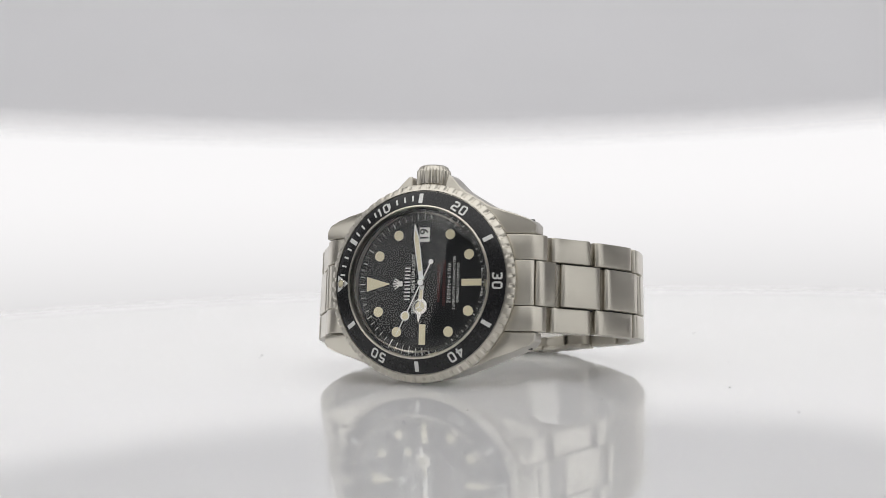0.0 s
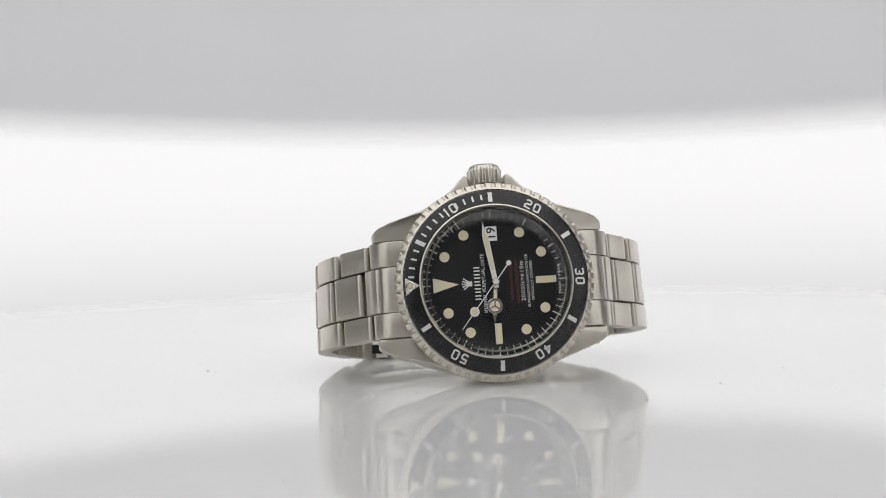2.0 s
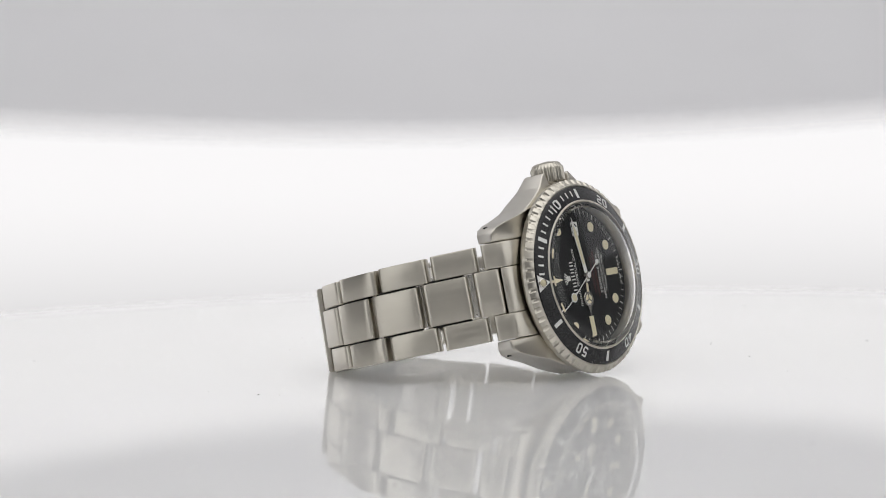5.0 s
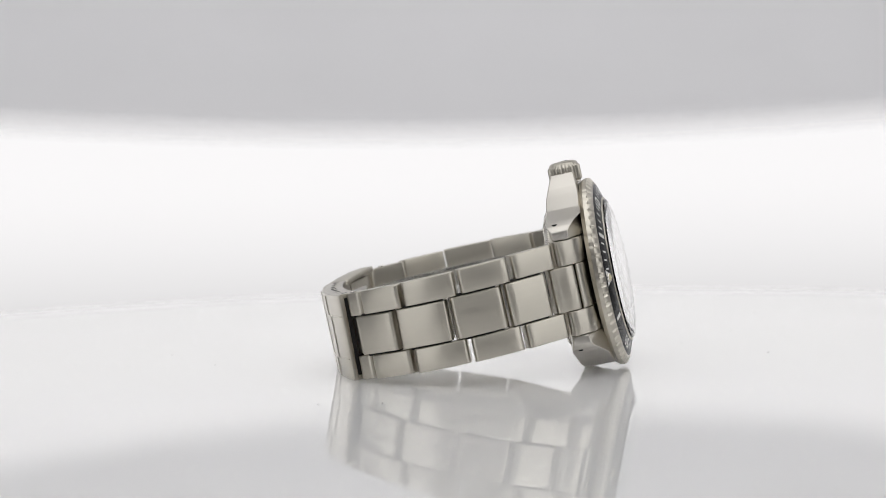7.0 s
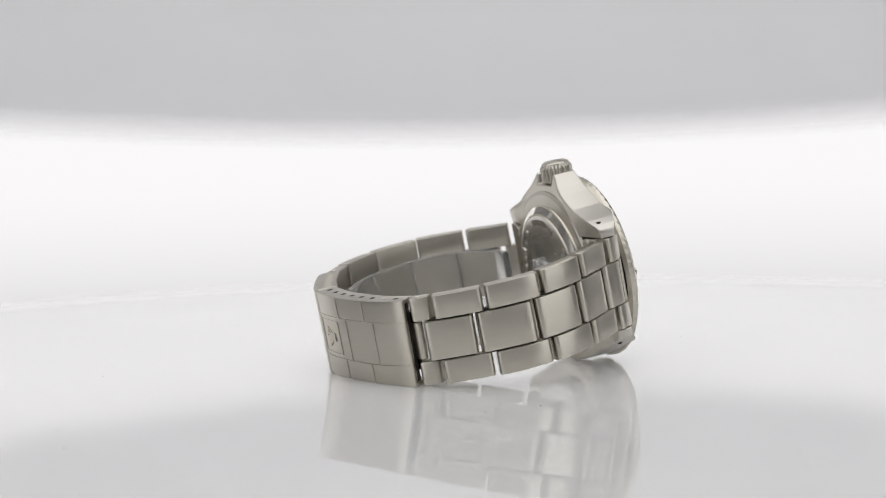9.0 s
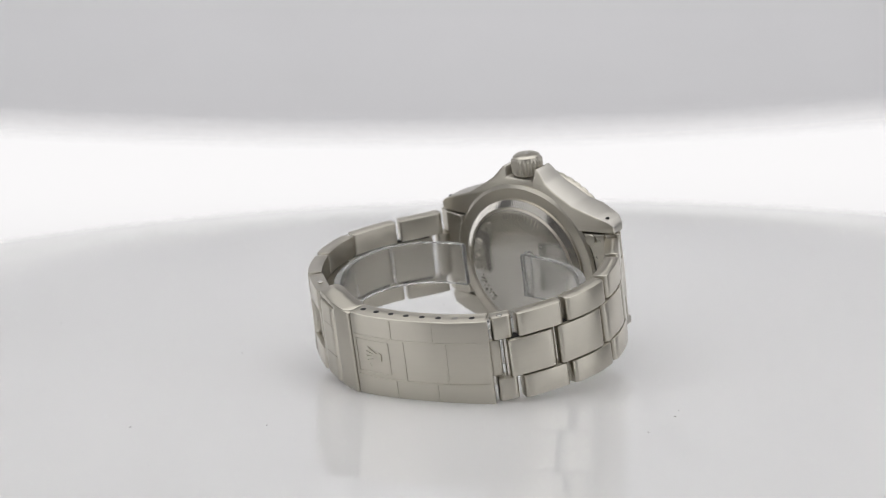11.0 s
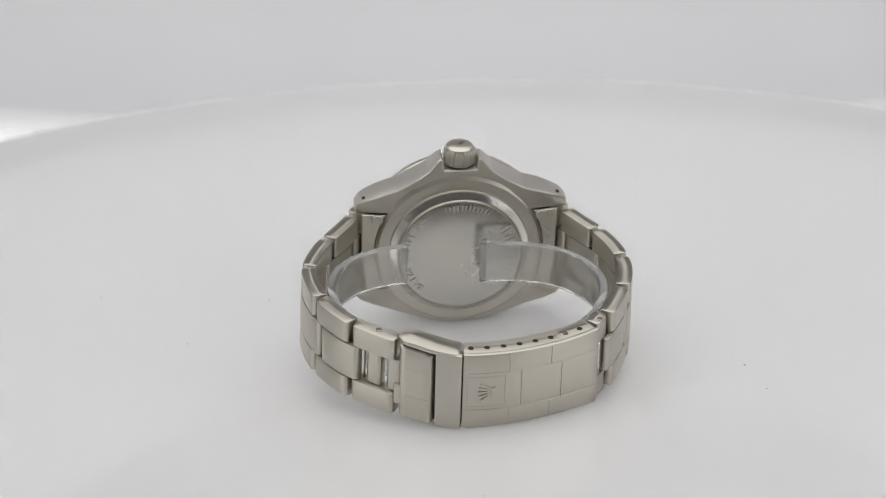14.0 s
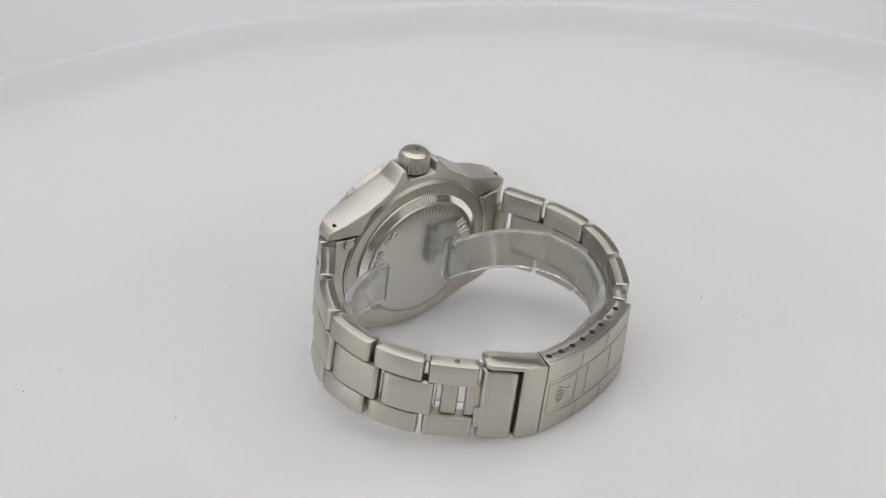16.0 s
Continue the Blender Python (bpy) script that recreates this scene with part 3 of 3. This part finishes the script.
    spokes = [at(prism([(-0.13, 0), (0.13, 0), (0.13, 1.1), (-0.13, 1.1)], 0.02, 0.15), Matrix.Translation((0, 4.75, 0)) @ Matrix.Rotation(radians(a), 4, "Z")) for a in (60, 180, 300)]
    tip = prism([(-0.55, 6.1), (0.55, 6.1), (0, 8.2)], 0, 0.12)
    hour = part("hour_hand", at(join([prism(hand_outline("hour"), 0, 0.12), ring, tip] + spokes), turn(275, 0.5)), POLISHED, watch, "steel hour hand with a divided round window")
    part("lume_disc", at(prism(circle(1.3, 32, 0, 4.75), 0.03, 0.09), turn(275, 0.5)), LUME, hour)
    part("lume_strip", at(prism([(-0.26, 1.5), (0.26, 1.5), (0.3, 3.3), (-0.3, 3.3)], 0.12, 0.16), turn(275, 0.5)), LUME, hour)
    sec = [prism([(-0.11, -4.5), (0.11, -4.5), (0.07, 11.7), (-0.07, 11.7)], 0, 0.08), prism(circle(0.5, 20, 0, -4.6), 0, 0.1), prism(circle(0.95, 28, 0, 7.35), 0, 0.1), prism(circle(0.62, 24), 0, 0.3, 0.08, 1)]
    second = part("second_hand", at(join(sec), Matrix.Translation((0, 0, 1.2))), SILVER, watch, "thin second hand with a round tip disc")
    part("lume_disc", at(prism(circle(0.72, 24, 0, 7.35), 0.1, 0.14), Matrix.Translation((0, 0, 1.2))), LUME, second)
    part("centre_cap", prism(circle(0.75, 28), 0.0, 1.45, 0.1, 2), POLISHED, watch)
    global SECOND_HAND
    SECOND_HAND = second
    # crystal: a thick clear shell
    shell = [(0, 5.1), (4, 5.05), (8, 4.85), (11, 4.55), (13, 4.25), (14.3, 3.9), (14.75, 3.6), (14.85, 3.1), (14.85, 2.55), (13.9, 2.55), (13.6, 2.95), (12.5, 3.3), (10.5, 3.6), (7, 3.9), (3.5, 4.05), (0, 4.1)]
    cr = part("crystal", lathe(shell, 128), CRYSTAL, watch, "clear domed watch crystal")
    cr.visible_shadow = False


SIDE_12 = [BAND.near(24.5, -6.2), BAND.near(29.9, -14.8), BAND.near(33.1, -25.6), BAND.near(31.0, -37.2), BAND.near(26.6, -46.8), BAND.near(23.3, -51.2)]
SIDE_6 = [BAND.near(-24.5, -6.2), BAND.near(-30.9, -14.9), BAND.near(-35.2, -26.4), BAND.near(-32.9, -38.2), BAND.near(-26.8, -48.0), BAND.near(-18.0, -54.9)]


def build_bracelet(watch):
    end = BAND.s[-1]
    g = 0.58
    # pieces between the lugs
    for s0, s1 in ((1.6, SIDE_12[0] - g), (SIDE_6[0] + g, end - 1.6)):
        first = s0 < 10
        for xa, xb in ((4.6, 9.6), (-9.6, -4.6)):
            part("end_link", swept(BAND, s0, s1, xa, xb, 4.4, -0.1, 0.6, 0.25), BRUSHED, watch, "brushed steel end link between the lugs")
        edge = BAND.near(22.6 if first else -22.6, -3.1)
        lo, hi = (s0, edge - 0.12) if first else (edge + 0.12, s1)
        part("end_link_centre", swept(BAND, lo, hi, -4.5, 4.5, 4.0, -0.15, 0.3, 0.2), BRUSHED, watch)
        lo, hi = (edge + 0.12, SIDE_12[0] + 2.5 - g) if first else (SIDE_6[0] - 2.5 + g, edge - 0.12)
        part("centre_link", swept(BAND, lo, hi, -4.45, 4.45, 3.0, 0.0, 0.9, 0.28), BRUSHED, watch)

    def run(gaps, shift, closing):
        for k, (a, b) in enumerate(zip(gaps, gaps[1:])):
            s0, s1 = min(a, b) + g, max(a, b) - g
            w, c = half_width((s0 + s1) / 2)
            low = -0.9 if k == len(gaps) - 2 and closing == "clasp" else 0.0
            for xa, xb in ((c + 0.32, w), (-w, -c - 0.32)):
                part("side_link", swept(BAND, s0, s1, xa, xb, 3.1, low, 0.75, 0.26, flat=0.6), BRUSHED, watch)
        mids = [x + shift for x in gaps]
        for k, (a, b) in enumerate(zip(mids, mids[1:])):
            s0, s1 = min(a, b) + g, max(a, b) - g
            w, c = half_width((s0 + s1) / 2)
            if k == len(mids) - 2:
                if closing == "bars":
                    for f in (0.2, 0.7):
                        m = s1 - (s1 - s0) * f
                        part("link_bar", swept(BAND, m - 1.95, m + 1.55, -c, c, 2.2, -0.9, 0.7, 0.3), BRUSHED, watch, "narrow steel bar between the links")
                else:
                    part("centre_link", swept(BAND, s0, s1 + 3.0, -c, c, 1.4, -1.9, 0.6, 0.3), BRUSHED, watch)
                continue
            part("centre_link", swept(BAND, s0, s1, -c, c, 3.0, 0.05, 0.75, 0.26, flat=0.6), BRUSHED, watch)
            # a dark strip under each seam paints the shade between the rows
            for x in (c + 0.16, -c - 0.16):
                part("seam_shade", swept(BAND, s0 + 0.6, s1 - 0.6, x - 0.3, x + 0.3, 1.6, -1.0, 0.2, 0.1, 4), DARK, watch, "dark strip painted as shade in the seam between links")
            # the knuckle that joins it to its neighbour
            e = s1 if shift > 0 else s0
            part("link_pin", swept(BAND, e - 0.75, e + 0.6, -w + 0.6, w - 0.6, 1.2, -1.5, 0.5, 0.4), POLISHED, watch)

    run(SIDE_12, 2.5, "clasp")
    run(SIDE_6, -2.5, "bars")


def build_clasp(watch):
    s_a, s_b, s_c, s_d = BAND.near(23.3, -51.6), BAND.near(-5.2, -60.0), BAND.near(-10.6, -58.6), BAND.near(-17.6, -55.1)
    clasp = part("clasp", swept(BAND, s_a, s_b, -8.9, 8.9, 1.1, 0.3, 0.25, 0.7, 24), BRUSHED, watch, "brushed steel folding clasp with embossed lines")
    for xa, xb in ((8.0, 8.82), (-8.82, -8.0)):
        part("side_wall", swept(BAND, s_a + 0.3, s_b, xa, xb, 4.0, -0.4, 0.3, 0.25, 24), BRUSHED, clasp)
    part("catch", swept(BAND, s_b + 0.2, s_c, -8.95, 8.7, 3.2, 0.45, 0.35, 0.35, 6, tilt=0.07), BRUSHED, clasp, "raised safety catch")
    part("flip_lock", swept(BAND, s_c + 0.45, s_d, -8.9, 7.7, 3.4, 0.4, 1.5, 0.8, 8, tilt=0.07), BRUSHED, clasp, "hinged flip lock with a rounded end")
    part("flip_lip", swept(BAND, s_d - 1.0, s_d + 1.0, -6.0, -1.5, 1.2, 0.0, 0.5, 0.3, 4), BRUSHED, clasp)
    part("folding_blade", swept(BAND, s_a - 1.5, s_d - 2.5, -6.0, 6.0, 0.8, -2.7, 0.3, 0.2, 20), POLISHED, clasp, "polished inner folding blade")
    part("bracket_plate", swept(BAND, s_b + 0.3, s_d - 0.1, 8.1, 9.25, 5.0, 0.3, 1.7, 0.4, 12, tilt=0.07), BRUSHED, clasp, "folded plate over the edge of the flip lock")
    part("bracket_plate", swept(BAND, s_b + 0.5, s_d - 0.2, -9.05, -8.3, 4.6, -0.5, 0.8, 0.2, 10), BRUSHED, clasp)
    # near-black pieces paint the shade of the gaps and the clasp's open end
    part("gap_shade", swept(BAND, s_c + 0.3, s_d - 0.8, 7.6, 8.2, 1.5, -0.5, 0.3, 0.1, 6, tilt=0.07), DARK, clasp, "dark strip painted as shade above the flip lock")
    part("gap_shade", swept(BAND, s_b - 0.2, s_b + 0.6, -8.2, 8.2, 1.5, -0.35, 0.1, 0.1, 3), DARK, clasp, "dark strip painted as shade beside the catch")
    part("gap_shade", swept(BAND, s_c - 0.3, s_c + 1.0, -8.3, 8.3, 1.5, -0.9, 0.1, 0.1, 3), DARK, clasp, "dark strip painted as shade beside the catch")
    part("mouth_shade", swept(BAND, s_a + 0.5, s_a + 6, -7.9, 7.9, 1.6, -0.9, 0.2, 0.2, 5), DARK, clasp, "dark block painted as shade inside the clasp")
    # embossed lines
    third = (s_b - s_a) / 3.35
    for x in (4.4, -4.4):
        part("embossed_line", swept(BAND, s_a + 0.6, s_b - 0.6, x - 0.12, x + 0.12, 0.3, 0.46, 0.1, 0.05, 20), BRUSHED, clasp)
    for k, lo, hi in ((1, -4.4, 4.4), (2, -4.4, 4.4), (1.28, 4.4, 8.5), (2.28, 4.4, 8.5), (1.28, -8.5, -4.4), (2.28, -8.5, -4.4)):
        s = s_a + third * k
        part("embossed_line", swept(BAND, s - 0.13, s + 0.13, lo, hi, 0.3, 0.46, 0.06, 0.05, 3), BRUSHED, clasp)
    sq0, sq1 = s_b - 8.6, s_b - 0.9
    for x in (3.3, -3.3):
        part("embossed_line", swept(BAND, s_c + 1.6, s_d - 1.6, x - 0.12, x + 0.12, 0.3, 0.5, 0.1, 0.05, 4), BRUSHED, clasp)
    for x in (3.5, -3.5):
        part("embossed_line", swept(BAND, sq0, sq1, x - 0.1, x + 0.1, 0.3, 0.42, 0.1, 0.05, 4), BRUSHED, clasp)
    for s in (sq0, sq1):
        part("embossed_line", swept(BAND, s - 0.12, s + 0.12, -3.5, 3.5, 0.3, 0.46, 0.06, 0.05, 3), BRUSHED, clasp)
    p, n = BAND.point((sq0 + sq1) / 2)
    side = Vector((1, 0, 0))
    nn = Vector((0, n.x, n.y))
    m = Matrix((side, nn.cross(side), nn)).transposed().to_4x4()
    m.translation = Vector((BAND.middle(p.x, p.y), p.x, p.y)) + nn * 0.26
    part("clasp_emblem", at(crown_shape(4.8, 0.26), m @ Matrix.Translation((0, -1.7, 0))), BRUSHED, clasp)
    # adjustment holes along the upper wall, as plugs with the holes' shade in their dark colour
    for k in range(8):
        s = s_b - 1.6 - (s_b - s_a - 5.0) * k / 7
        p, n = BAND.point(s)
        q = p - n * 2.3
        c = BAND.middle(p.x, p.y)
        for x, d in ((8.8, 1), (-8.8, -1)):
            part("adjusting_plug", cylinder(0.6, (c + x - 0.5 * d, q.x, q.y), (c + x + 0.05 * d, q.x, q.y), 14), DARK if k != 6 else POLISHED, clasp)
    for s in (s_c + 2.6, s_d + 5.6, s_a - 3.0):
        p, n = BAND.point(s)
        q = p - n * 1.9
        c = BAND.middle(p.x, p.y)
        w = half_width(s)[0]
        part("pin_head", cylinder(0.6, (c + w - 0.5, q.x, q.y), (c + w + 0.3, q.x, q.y), 16, 0.08), POLISHED, clasp, "round steel pin head")


def build_watch():
    watch = tagged(new("wristwatch"), "steel diver's wristwatch, black dial and bezel, lying on its side", "watch")
    build_case(watch)
    build_bezel(watch)
    build_dial(watch)
    build_bracelet(watch)
    build_clasp(watch)
    return watch


def build_holder():
    holder = tagged(new("watch_holder"), "clear plastic cuff bent inside the watch bracelet", "holder")
    line = Band([(4, -13.2), (12, -13.6), (20, -16), (26, -21.5), (28.6, -29), (26.8, -38), (21, -46), (12, -51.2), (0, -54.6), (-10, -52.8),
                 (-20, -47.5), (-27, -40), (-30, -31), (-29, -23), (-24, -16.8), (-17, -13.6), (-12, -13.0)], False)
    part("cuff", swept(line, 0, line.s[-1], -4.2, 5.4, 1.6, 0, 0.5, 0.4, 60), PLASTIC, holder, "clear bent plastic strip", 40)
    part("end_lip", swept(line, 0.0, 1.4, -4.3, 5.5, 1.5, 1.4, 0.4, 0.4, 4), PLASTIC, holder, "thick clear lip at the end of the strip", 40)
    return holder


TURNTABLE = build_turntable()
BACKDROP = build_backdrop()
WATCH = build_watch()
HOLDER = build_holder()

START, SPEED = -22.533, 14.915       # degrees, degrees a second
LEAN, TWIST = 10.798, 1.692
REST = (0.00081, -0.0275, 0.01995)


def motions():
    """The disc turns with the watch on it; the backdrop swings with the arm."""
    axes = Matrix(((0, -1, 0), (0, 0, -1), (1, 0, 0))).to_4x4()
    lying = pose(*REST) @ pose(0, 0, 0, -LEAN) @ axes @ pose(0, 0, 0, 0, 0, TWIST)
    times = [k * 0.5 for k in range(33)]
    walk(TURNTABLE, [(t, pose(0, 0, 0, 0, 0, START + SPEED * t)) for t in times])
    walk(WATCH, [(t, pose(0, 0, 0, 0, 0, START + SPEED * t) @ lying) for t in times])
    walk(HOLDER, [(t, pose(0, 0, 0, 0, 0, START + SPEED * t) @ lying) for t in times])
    walk(SECOND_HAND, [(t, pose(0, 0, 0, 0, 0, -(296.3 + 6.2 * t))) for t in times])
    walk(BACKDROP, [(t, arm(e) @ arm(RISE[0][1]).inverted()) for t, e in RISE])


motions()
